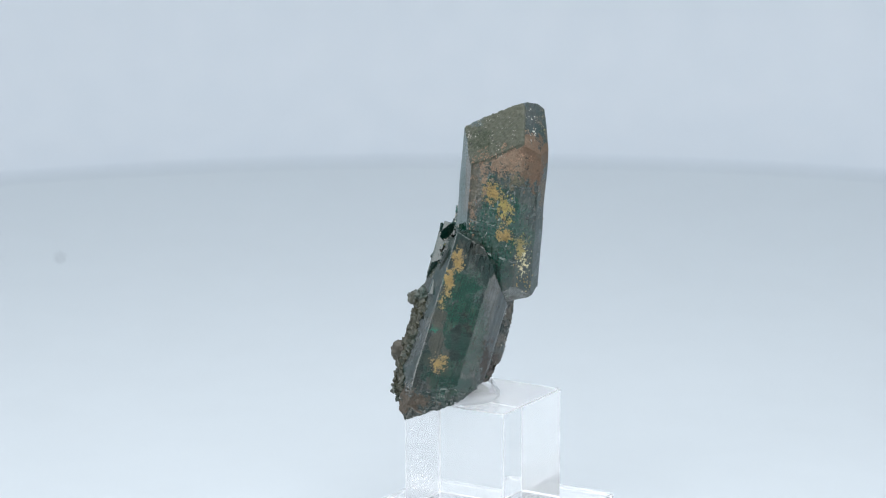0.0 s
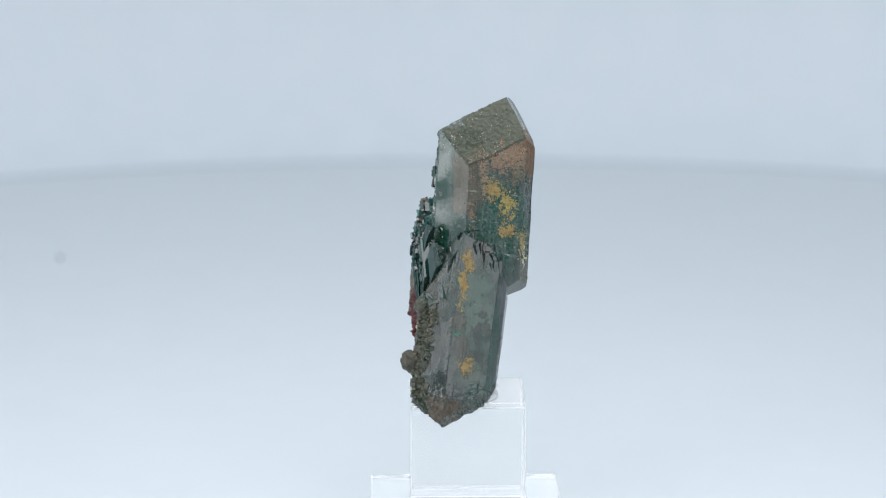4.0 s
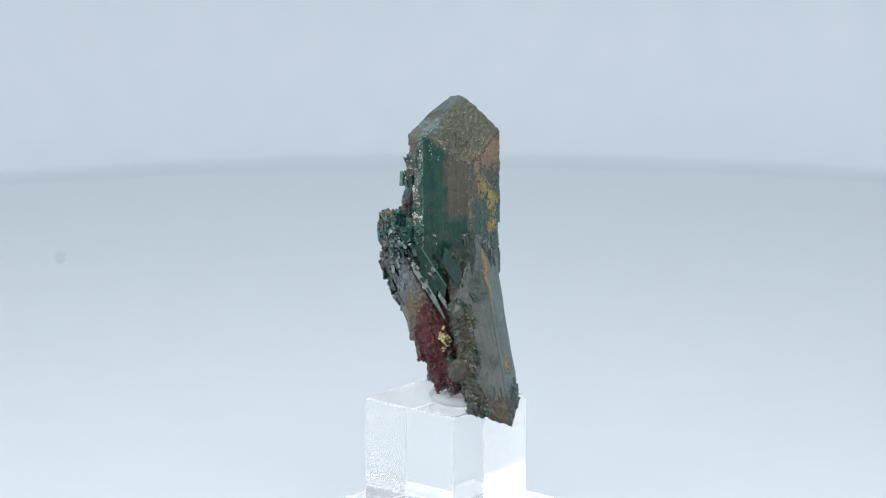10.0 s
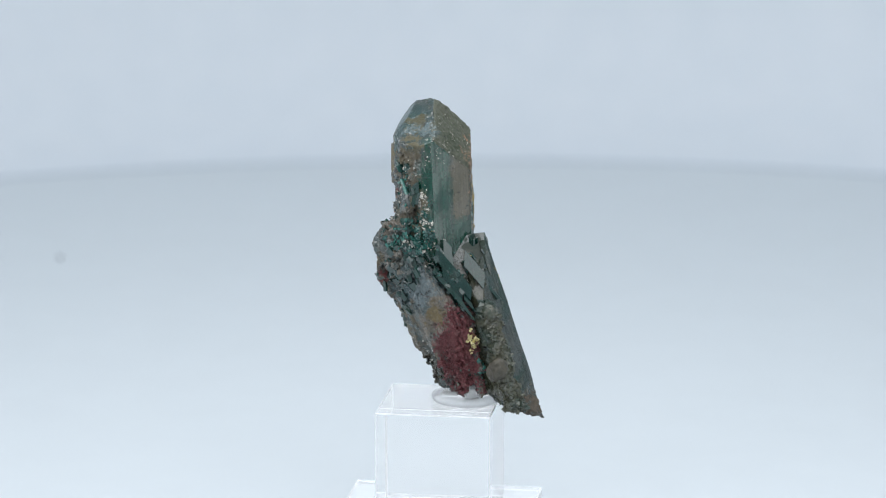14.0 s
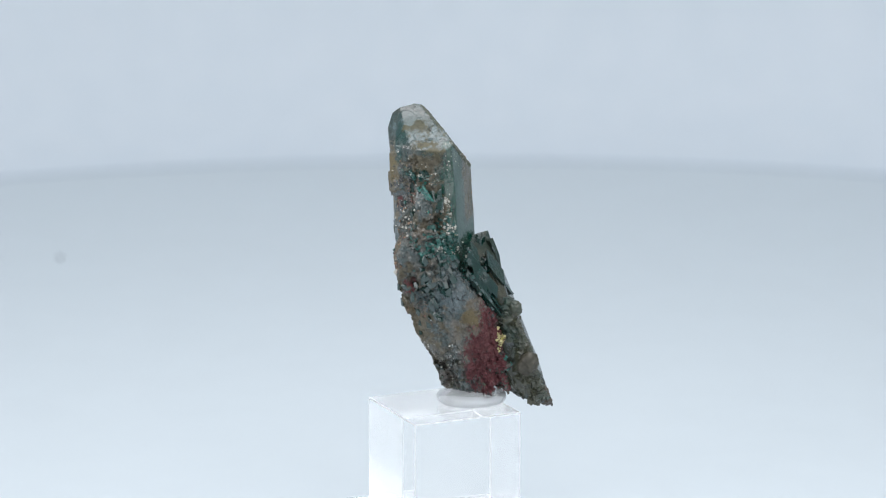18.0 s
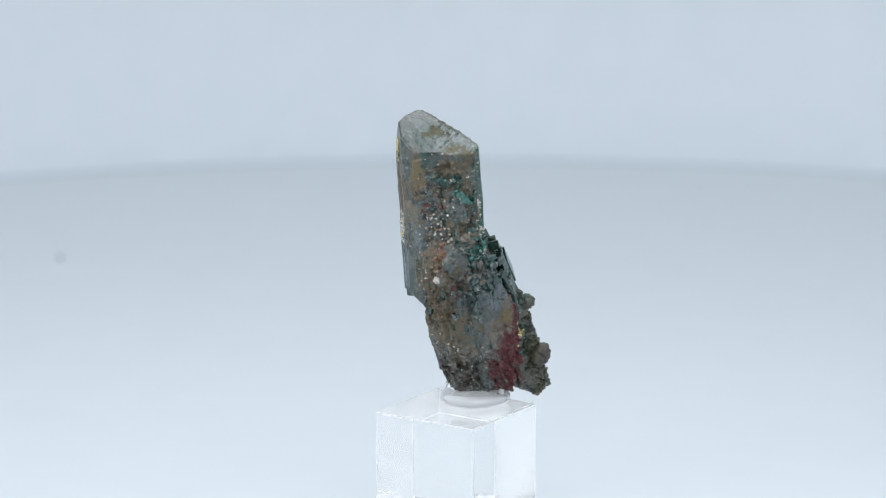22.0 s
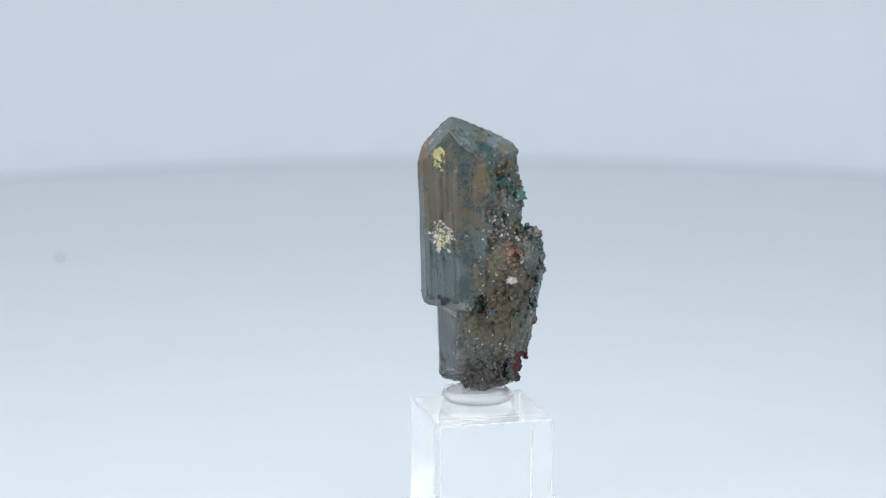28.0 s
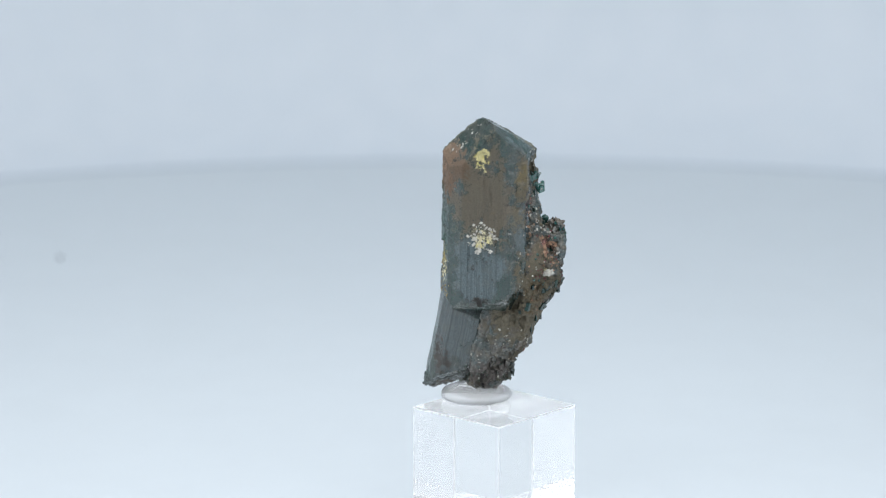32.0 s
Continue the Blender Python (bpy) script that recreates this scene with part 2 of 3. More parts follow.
lower_stains.add((-18, -55, -110), (46, 46, 100), (0.002, 0.050, 0.031), 0.025, 1.25, 0.08)
lower_stains.add((-30, -75, -205), (50, 40, 80), (0.003, 0.042, 0.028), 0.03, 1.0, 0.10)
lower_stains.add((-20, -60, -150), (60, 40, 110), (0.004, 0.018, 0.014), 0.05, 0.55, 0.2)
lower_stains.add((-62, -56, -130), (17, 20, 24), (0.01, 0.16, 0.10), 0.12, 0.55, 0.2)
lower_stains.add((-60, -50, -150), (22, 40, 110), (0.055, 0.06, 0.045), 0.04, 0.85, 0.2)
lower_stains.add((-24, -27, -15), (12, 15, 30), GOLD, 0.13, 0.95, 0.7)
lower_stains.add((-39, -36, -50), (11, 15, 36), GOLD, 0.13, 0.90, 0.7)
lower_stains.add((-53, -44, -84), (9, 13, 22), GOLD, 0.13, 0.65, 0.7)
lower_stains.add((-56, -78, -188), (20, 22, 20), GOLD, 0.13, 0.80, 0.7)
lower_stains.add((-92, -30, -170), (34, 30, 110), (0.045, 0.056, 0.052), 0.02, 1.1, 0.12)
lower_stains.add((40, -20, -130), (50, 50, 110), (0.06, 0.078, 0.080), 0.02, 1.0, 0.10)
lower_stains.add((24, -48, -190), (30, 40, 70), (0.05, 0.042, 0.036), 0.10, 0.72, 0.5)
lower_stains.add((-110, -70, -262), (70, 40, 34), (0.085, 0.068, 0.05), 0.08, 0.85, 0.55)
lower_stains.add((-36, 12, 0), (24, 18, 52), (0.02, 0.034, 0.024), 0.05, 1.3, 0.5)
lower_stains.add((-108, 6, -215), (44, 24, 70), (0.048, 0.05, 0.030), 0.03, 1.25, 0.24)
lower_stains.add((-66, 40, -140), (60, 38, 160), (0.048, 0.05, 0.030), 0.03, 1.25, 0.24)
LOWER = mineral("grey_green_crystal", ((0.010, 0.034, 0.028), (0.034, 0.044, 0.038), (0.085, 0.085, 0.065)), 0.09, lower_stains, streak=0.6, bump=0.2, grit=0.35, lean=LEAN_B, dust=0.2)
matrix_stains = Stains()
matrix_stains.add((50, 110, -70), (90, 66, 130), BROWN, 0.035, 1.1, 0.55)
matrix_stains.add((40, 120, -60), (70, 50, 110), (0.15, 0.108, 0.058), 0.07, 0.5, 0.6)
matrix_stains.add((-25, 112, -45), (70, 55, 85), SLATE, 0.03, 0.9, 0.10)
matrix_stains.add((-10, 140, -70), (30, 30, 36), (0.05, 0.085, 0.09), 0.04, 1.0, 0.08)
# Near-black patches paint the shade of open holes in the rock.
matrix_stains.add((-10, 100, -60), (90, 60, 110), HOLE_SHADE, 0.06, 0.46, 0.25)
matrix_stains.add((20, 120, -70), (70, 50, 100), PINK, 0.13, 0.30, 0.6)
matrix_stains.add((24, 150, -40), (14, 30, 26), (0.12, 0.035, 0.035), 0.10, 0.8, 0.6)
matrix_stains.add((-60, 98, -95), (30, 26, 36), (0.13, 0.10, 0.05), 0.05, 0.9, 0.55)
matrix_stains.add((-30, 100, 20), (50, 50, 60), TEAL, 0.06, 0.7, 0.15)
matrix_stains.add((-72, 55, -165), (42, 42, 96), (0.13, 0.038, 0.042), 0.06, 1.15, 0.6)
matrix_stains.add((-90, 32, -142), (12, 12, 34), YELLOW, 0.16, 0.75, 0.7)
matrix_stains.add((45, 140, 25), (24, 24, 24), PINK, 0.16, 0.65, 0.7)
matrix_stains.add((50, 144, -20), (9, 9, 9), PALE, 0.12, 0.9, 0.7)
matrix_stains.add((-85, 25, -70), (24, 30, 16), (0.33, 0.18, 0.05), 0.12, 0.7, 0.7)
matrix_stains.add((20, 40, -215), (80, 70, 40), (0.075, 0.062, 0.054), 0.07, 0.85, 0.35)
MATRIX = mineral("brown_grey_matrix", ((0.050, 0.072, 0.070), (0.115, 0.096, 0.072), (0.20, 0.175, 0.14)), 0.24, matrix_stains, bump=0.5, specks=0.08, grit=0.5, lean=LEAN_B, dust=0.15, cracks=0.3)
side_stains = Stains()
# Paler patch: the reflected sheen of these faces put into the colour.
side_stains.add((-36, -4, -10), (18, 18, 60), (0.075, 0.095, 0.095), 0.03, 0.95, 0.08)
side_stains.add((-30, 100, 45), (40, 30, 16), SEA, 0.16, 0.6, 0.3)
SIDE = mineral("green_glassy_crystal", ((0.003, 0.035, 0.026), (0.012, 0.042, 0.037), (0.05, 0.07, 0.06)), 0.07, side_stains, streak=0.3, bump=0.10, grit=0.2, lean=LEAN_B, dust=0.15)
CRUST = mineral("granular_crust", ((0.066, 0.068, 0.042), (0.03, 0.055, 0.042), (0.13, 0.12, 0.085)), 0.3, bump=0.5, grit=0.6)
GREEN = mineral("green_microcrystals", ((0.03, 0.15, 0.125), (0.015, 0.075, 0.065), (0.17, 0.25, 0.23)), 0.22, bump=0.5)
WHITE = plain("white_microcrystals", (0.52, 0.50, 0.45), 0.15, 0.3, 900, 0.5)
GOLDEN = plain("gold_microcrystals", (0.30, 0.215, 0.09), 0.6, 0.45, 900, 0.5)
LEMON = plain("yellow_microcrystals", (0.60, 0.54, 0.28), 0.6, 0.3, 900, 0.5)
ROSE = plain("pink_microcrystals", (0.30, 0.185, 0.12), 0.6, 0.35, 900, 0.5)
RED = plain("red_mineral", (0.13, 0.038, 0.042), 0.55, 0.5, 1500, 0.8)
STONE = plain("brown_grey_stone", (0.062, 0.056, 0.040), 0.5, 0.35, 700, 0.6)
PUTTY = acrylic("clear_putty", 0.04, 0.72)


# ---- mesh helpers ----
def part(name, bm, mat, parent=None, label=""):
    """Links a bmesh, drawn in U, as one mesh object under parent."""
    bmesh.ops.scale(bm, vec=(U, U, U), verts=bm.verts)
    bmesh.ops.recalc_face_normals(bm, faces=bm.faces)
    me = bpy.data.meshes.new(name)
    bm.to_mesh(me)
    bm.free()
    me.materials.append(mat)
    ob = new(name, me)
    if parent:
        ob.parent = parent
    if label:
        ob["label"] = label
    return ob


def thing(name, label, category):
    e = new(name)
    e.empty_display_size = 0.01
    e.location = (0, 0, AXIS_Z)
    return tagged(e, label, category)


def cut(bm, point, normal):
    """Cuts away what lies on the normal's side of a plane, and closes the cut."""
    geom = bm.verts[:] + bm.edges[:] + bm.faces[:]
    res = bmesh.ops.bisect_plane(bm, geom=geom, plane_co=point, plane_no=normal, clear_outer=True, dist=0.01)
    edges = [e for e in res["geom_cut"] if isinstance(e, bmesh.types.BMEdge)]
    if edges:
        bmesh.ops.edgenet_fill(bm, edges=edges)


def prism(corners, z_ref, lean, low, high, taper=0.0):
    """A prism whose section at z_ref is the polygon corners; lean: shift in x and y for one of z."""
    bm = bmesh.new()
    cx, cy = (sum(c[k] for c in corners) / len(corners) for k in (0, 1))
    rings = []
    for z in (low, high):
        d = z - z_ref
        s = 1 + taper * d
        rings.append([bm.verts.new((cx + (x - cx) * s + lean[0] * d, cy + (y - cy) * s + lean[1] * d, z)) for x, y in corners])
    bm.faces.new(rings[0][::-1])
    bm.faces.new(rings[1])
    n = len(corners)
    for i in range(n):
        bm.faces.new((rings[0][i], rings[0][(i + 1) % n], rings[1][(i + 1) % n], rings[1][i]))
    return bm


def block(x0, y0, z0, x1, y1, z1, bevel=0.0, segments=3):
    bm = bmesh.new()
    bmesh.ops.create_cube(bm, size=1)
    bmesh.ops.scale(bm, vec=(x1 - x0, y1 - y0, z1 - z0), verts=bm.verts)
    bmesh.ops.translate(bm, vec=((x0 + x1) / 2, (y0 + y1) / 2, (z0 + z1) / 2), verts=bm.verts)
    if bevel:
        bmesh.ops.bevel(bm, geom=bm.edges[:], offset=bevel, segments=segments, profile=0.5, affect="EDGES")
    return bm


def smooth(ob):
    for p in ob.data.polygons:
        p.use_smooth = True
    return ob


# ---- setting ----
def disc(name, radius, z, thick, mat, segments=160):
    bm = bmesh.new()
    bmesh.ops.create_cone(bm, cap_ends=True, segments=segments, radius1=radius / U, radius2=radius / U, depth=thick / U)
    bmesh.ops.translate(bm, vec=(0, 0, (z - thick / 2) / U), verts=bm.verts)
    return part(name, bm, mat)


table = tagged(new("round_table"), "large round white table, matt and clean, with an added grey band for the dark gap line", "table")
table.empty_display_size = 0.05
disc("top", 0.385, 0, 0.006, TABLE).parent = table


def gap_line_band():
    """Added strip round the turntable's edge, rounded above, grey for the gap's shade."""
    bm = bmesh.new()
    section = [(0.3851, -0.006), (0.3851, -0.0006), (0.3858, -0.0002), (0.3890, -0.0002), (0.3898, -0.0008), (0.3898, -0.006)]
    n = 160
    rings = [[bm.verts.new((q * math.cos(2 * math.pi * i / n) / U, q * math.sin(2 * math.pi * i / n) / U, z / U)) for q, z in section] for i in range(n)]
    for i in range(n):
        a, b = rings[i], rings[(i + 1) % n]
        for k in range(6):
            bm.faces.new((a[k], b[k], b[(k + 1) % 6], a[(k + 1) % 6]))
    return bm


part("gap_line_band", gap_line_band(), GAP_GREY, table, "added grey band that stands in for the dark gap line")
ground = tagged(disc("ground", 3.0, -0.03, 0.02, PAPER, 64), kind="structure")


def backdrop():
    """White paper sweep: it lies under the turntable and curves up into a wall behind it."""
    bm = bmesh.new()
    profile = [(0.20, -0.0085), (0.392, -0.0085), (0.41, -0.0075)]
    profile += [(0.41 + 0.085 * math.sin(radians(a)), -0.0075 + 0.075 * (1 - math.cos(radians(a)))) for a in range(6, 91, 6)]
    profile += [(0.497, 0.3), (0.50, 0.7), (0.50, 1.3)]
    rows = []
    for r, z in profile:
        rows.append([bm.verts.new((r * math.sin(a) / U, r * math.cos(a) / U, z / U)) for a in (radians(-76 + 152 * i / 64) for i in range(65))])
    for lo, hi in zip(rows, rows[1:]):
        for i in range(64):
            bm.faces.new((lo[i], lo[i + 1], hi[i + 1], hi[i]))
    ob = part("backdrop", bm, SWEEP)
    sol = ob.modifiers.new("thick", "SOLIDIFY")
    sol.thickness = 0.002
    return tagged(smooth(ob), kind="structure")


backdrop()


def fleck(place, size, seed):
    """A dark crumb, added on the table in place of a sensor dust spot."""
    bm = bmesh.new()
    bmesh.ops.create_icosphere(bm, subdivisions=2, radius=size / U)
    for v in bm.verts:
        v.co *= 1 + 0.35 * noise.noise(v.co * U / size * 1.3 + Vector((seed, 0, 0)))
        v.co.z *= 0.5
    ob = smooth(part("sensor_dust_spot", bm, FLECK))
    ob.location = place
    return tagged(ob, "tiny dark crumb added on the white table in place of a sensor dust spot", "dust fleck")


fleck((-0.1135, 0.2532, 0.0004), 0.0008, 3)


# ---- clear block, plate and putty ----
def turned_square(cx, cy, half, deg):
    a = radians(deg)
    return [(cx + half * 2 ** 0.5 * math.cos(a + math.pi / 2 * k), cy + half * 2 ** 0.5 * math.sin(a + math.pi / 2 * k)) for k in range(4)]


BLOCK_TURN = -94.4 - SPIN * 20
stand = thing("display_block", "clear polished acrylic cube on a clear acrylic plate", "display stand")
bm = prism(turned_square(23.4, 48, 102.75, BLOCK_TURN), 0, (0, 0), -483.5, -278)
bmesh.ops.bevel(bm, geom=bm.edges[:], offset=2, segments=2, profile=0.5, affect="EDGES")
cube = part("block", bm, CLEAR, stand)
plate = thing("base_plate", "square clear acrylic plate under the cube, on the turntable", "acrylic plate")
bm = prism(turned_square(27, 55, 172, BLOCK_TURN), 0, (0, 0), -514.5, -484)
bmesh.ops.bevel(bm, geom=bm.edges[:], offset=2, segments=2, profile=0.5, affect="EDGES")
slab = part("plate", bm, CLEAR, plate)
for clear in (cube, slab):
    clear.visible_shadow = False
    clear.data.materials.append(FROSTED)
    for face in clear.data.polygons:
        face.material_index = 1 if face.area < 3000 * U * U else 0

putty = thing("putty_ring", "flattened ring of clear mounting putty on the acrylic cube", "mounting putty")


def putty_mesh():
    bm = bmesh.new()
    bmesh.ops.create_uvsphere(bm, u_segments=40, v_segments=20, radius=1)
    for v in bm.verts:
        x, y, z = v.co
        r = 1 + 0.04 * noise.noise(Vector((x * 1.5, y * 1.5, z)))
        zz = math.copysign(abs(z) ** 0.7, z)
        v.co = (-8 + 63 * x * r, 9 + 63 * y * r, -266 + 15 * zz)
    return bm


smooth(part("putty", putty_mesh(), PUTTY, putty)).visible_shadow = False


def putty_tongue(x, y, reach, high):
    """A tongue of putty pressed up against the rock: a bent tapering roll from the ring outwards and up."""
    bm = bmesh.new()
    rings = []
    for i in range(9):
        f = i / 8
        r = 9 * (1 - 0.55 * f)
        cx, cy, cz = x * (1 + reach * math.sin(f * 2.2)), y * (1 + reach * math.sin(f * 2.2)), -262 + high * f
        rings.append([bm.verts.new((cx + r * math.cos(2 * math.pi * k / 12), cy + r * 1.6 * math.sin(2 * math.pi * k / 12), cz)) for k in range(12)])
    for lo, hi in zip(rings, rings[1:]):
        for k in range(12):
            bm.faces.new((lo[k], lo[(k + 1) % 12], hi[(k + 1) % 12], hi[k]))
    bm.faces.new(rings[-1])
    bm.faces.new(rings[0][::-1])
    return bm


smooth(part("tongue", putty_tongue(-52, 20, 0.08, 32), PUTTY, putty))


def putty_thread():
    """A thin clear thread of putty that arches up from the ring."""
    bm = bmesh.new()
    rings = []
    for i in range(17):
        a = math.pi * i / 16
        c = Vector((44 - 6 * math.sin(a), -2 + 22 * math.cos(a), -252 + 11 * math.sin(a)))
        rings.append([bm.verts.new(c + Vector((1.6 * math.cos(2 * math.pi * k / 8), 0.4 * math.sin(2 * math.pi * k / 8), 1.6 * math.sin(2 * math.pi * k / 8)))) for k in range(8)])
    for lo, hi in zip(rings, rings[1:]):
        for k in range(8):
            bm.faces.new((lo[k], lo[(k + 1) % 8], hi[(k + 1) % 8], hi[k]))
    return bm


smooth(part("thread", putty_thread(), PUTTY, putty))

# ---- the specimen ----
specimen = thing("mineral_specimen", "dark green prismatic crystal cluster with gold, red and white patches", "mineral specimen")


def skinned(bm, voxel, worn=0):
    """The outer skin of all closed pieces of bm in even small faces, its edges rounded worn times: a new bmesh."""
    me = bpy.data.meshes.new("raw")
    bmesh.ops.recalc_face_normals(bm, faces=bm.faces)
    bm.to_mesh(me)
    bm.free()
    ob = new("raw", me)
    mod = ob.modifiers.new("skin", "REMESH")
    mod.mode, mod.voxel_size, mod.use_smooth_shade = "VOXEL", voxel, True
    shape = bpy.data.meshes.new_from_object(ob.evaluated_get(bpy.context.evaluated_depsgraph_get()))
    out = bmesh.new()
    out.from_mesh(shape)
    bpy.data.objects.remove(ob)
    bpy.data.meshes.remove(me)
    bpy.data.meshes.remove(shape)
    for _ in range(worn):
        bmesh.ops.smooth_vert(out, verts=out.verts, factor=0.5, use_axis_x=True, use_axis_y=True, use_axis_z=True)
    return out


TILT = Euler((0.25, -0.28, 0.6)).to_matrix()


def weather(bm, wavy, fine, blocky, where=None):
    """Uneven relief: long waves, fine grain and crystal-like steps, by as much as where(place, normal) says."""
    bm.normal_update()
    moves = []
    for v in bm.verts:
        p, n = v.co, v.normal
        k = where(p, n) if where else 1.0
        k, steps = k if isinstance(k, tuple) else (k, k)
        d = wavy * noise.noise(p * 0.018) + fine * k * noise.noise(p * 0.16) + 0.5 * fine * k * noise.noise(p * 0.4)
        if blocky and steps > 0.05:
            r = TILT @ p
            q = Vector((r.x * 0.075, r.y * 0.075, r.z * 0.04)) + 0.3 * noise.noise_vector(p * 0.05)
            d += blocky * steps * ((noise.cell(q) - 0.5) + 0.5 * (noise.cell(r * 0.17) - 0.5) + 0.9 * (noise.cell(Vector((q.x * 0.45, q.y * 0.45, q.z * 0.5))) - 0.5))
        moves.append(n * d)
    for v, d in zip(bm.verts, moves):
        v.co += d
    return bm


def main_crystal():
    bm = prism([(-3, 6), (22, -9), (86, -38), (117, -19), (131, 8), (116, 82), (94, 110), (31, 121), (-12, 102), (-20, 84)], 124, LEAN_A, -125, 300)
    cut(bm, TIP, TIP_NORMAL)
    cut(bm, (104, 53, 253), (-0.27, 0.571, 1))
    cut(bm, (70, 104, 214), (0.3, 1, 0.8))
    cut(bm, (84, 42, 256), (-0.22, -0.15, 1))
    cut(bm, (109, 52, 255), (1.3, -0.956, 1))
    cut(bm, (-9, 85, 216), (-1.0, 0.5, 0.7))
    cut(bm, (100, 0, -86), (0.2, 0, -1))
    cut(bm, (120, 10, -62), (1, 0.25, -1.0))
    cut(bm, (112, 6, -78), (0.6, 0.1, -1.0))
    cut(bm, (96, -32, -62), (0.2, -1, -0.9))
    cut(bm, (100, 94, -50), (0.3, 1, -0.6))
    # low ribs along the right face
    rng = random.Random(47)
    for u, low, high, w, proud in ((0.12, -70, 120, 5, 1.6), (0.3, -60, 40, 4, 1.2), (0.45, -76, 190, 7, 2.2), (0.62, 30, 200, 4, 1.4), (0.74, -70, 90, 6, 2.4), (0.92, -66, 170, 7, 1.8)):
        x, y = 131 - 15 * u, 8 + 74 * u
        ends = []
        for z in (low, high):
            cx, cy = x + LEAN_A[0] * (z - 124), y + LEAN_A[1] * (z - 124)
            ends.append([bm.verts.new((cx + 0.98 * b - 0.2 * a * w, cy + 0.2 * b + 0.98 * a * w, z + rng.uniform(-4, 4))) for a, b in ((-1, -6), (-0.8, proud * 0.7), (0.5, proud), (1, -6))])
        for k in range(4):
            bm.faces.new((ends[0][k], ends[0][(k + 1) % 4], ends[1][(k + 1) % 4], ends[1][k]))
        bm.faces.new(ends[0][::-1])
        bm.faces.new(ends[1])
    # thin stepped growth plates on the back face
    rng = random.Random(31)
    for _ in range(34):
        x, z = rng.uniform(0, 100), rng.uniform(-40, 165)
        w, length, proud = rng.uniform(4, 13), rng.uniform(12, 44), rng.uniform(0.5, 4)
        y = 121 - 0.18 * abs(x - 31) - (0.9 * max(0, x - 94)) + LEAN_A[1] * (z - 124)
        x += LEAN_A[0] * (z - 124)
        tip = z + length * rng.uniform(0.5, 0.9)
        slant = rng.uniform(-0.5, 0.5)
        ends = [[bm.verts.new((x + a * w + LEAN_A[0] * h, y + b + LEAN_A[1] * h, z + h + slant * a * w)) for a, b in ((-1, proud * 0.4), (-0.7, proud), (0.8, proud), (1, 0), (1, -9), (-1, -9))] for h in (-length, tip - z)]
        for k in range(6):
            bm.faces.new((ends[0][k], ends[0][(k + 1) % 6], ends[1][(k + 1) % 6], ends[1][k]))
        bm.faces.new(ends[0][::-1])
        bm.faces.new(ends[1])
    return bm


def rough_back(p, n):
    back = max(0.0, min(1.0, (n.y - 0.2) * 2.5)) * max(0.4, min(1.0, (205 - p.z) / 30)) * max(0.0, min(1.0, 0.55 + 2.4 * noise.noise(p * 0.02))) * (1 - 0.65 * max(0.0, min(1.0, (p.x - 45) / 35)))
    top = 1.5 if abs((p - Vector(TIP)).dot(Vector(TIP_NORMAL).normalized())) < 4 else 0.0
    gold = 0.3 if n.y < -0.7 and p.z > -20 else 0.0
    return max(0.03, back, top, gold), max(back, gold)


bm = weather(skinned(main_crystal(), 1.35, 3), 1.8, 1.3, 4.0, rough_back)
crystal_a = smooth(part("main_crystal", bm, CRYSTAL, specimen, "tall dark green prism with a sloping olive tip"))


def lower_crystal():
    bm = prism([(-82, -60), (-3, -69), (25, -58), (45, -36), (53, 18), (-30, 40), (-114, 0)], -155, LEAN_B, -300, 60)
    cut(bm, (-19, -6, 33), (0.55, -0.1, 1))
    cut(bm, (27, -40, 0), (2.5, 0.2, 1))
    cut(bm, (-28, 0, 20), (-0.85, 0.5, 0.62))
    cut(bm, (-117, -82, -288), (0.35, 0.3, -1))
    cut(bm, (-128, -60, -270), (-1, 0.2, -0.8))
    return bm


def rough_foot(p, n):
    return max(0.04, min(1.0, (-215 - p.z) / 40), min(1, max(0, -n.x - 0.3) * 1.2) * 0.03)


bm = weather(skinned(lower_crystal(), 1.35, 3), 2.0, 1.5, 2.4, rough_foot)
crystal_b = smooth(part("lower_crystal", bm, LOWER, specimen, "leaning grey-green prism with gold stains"))


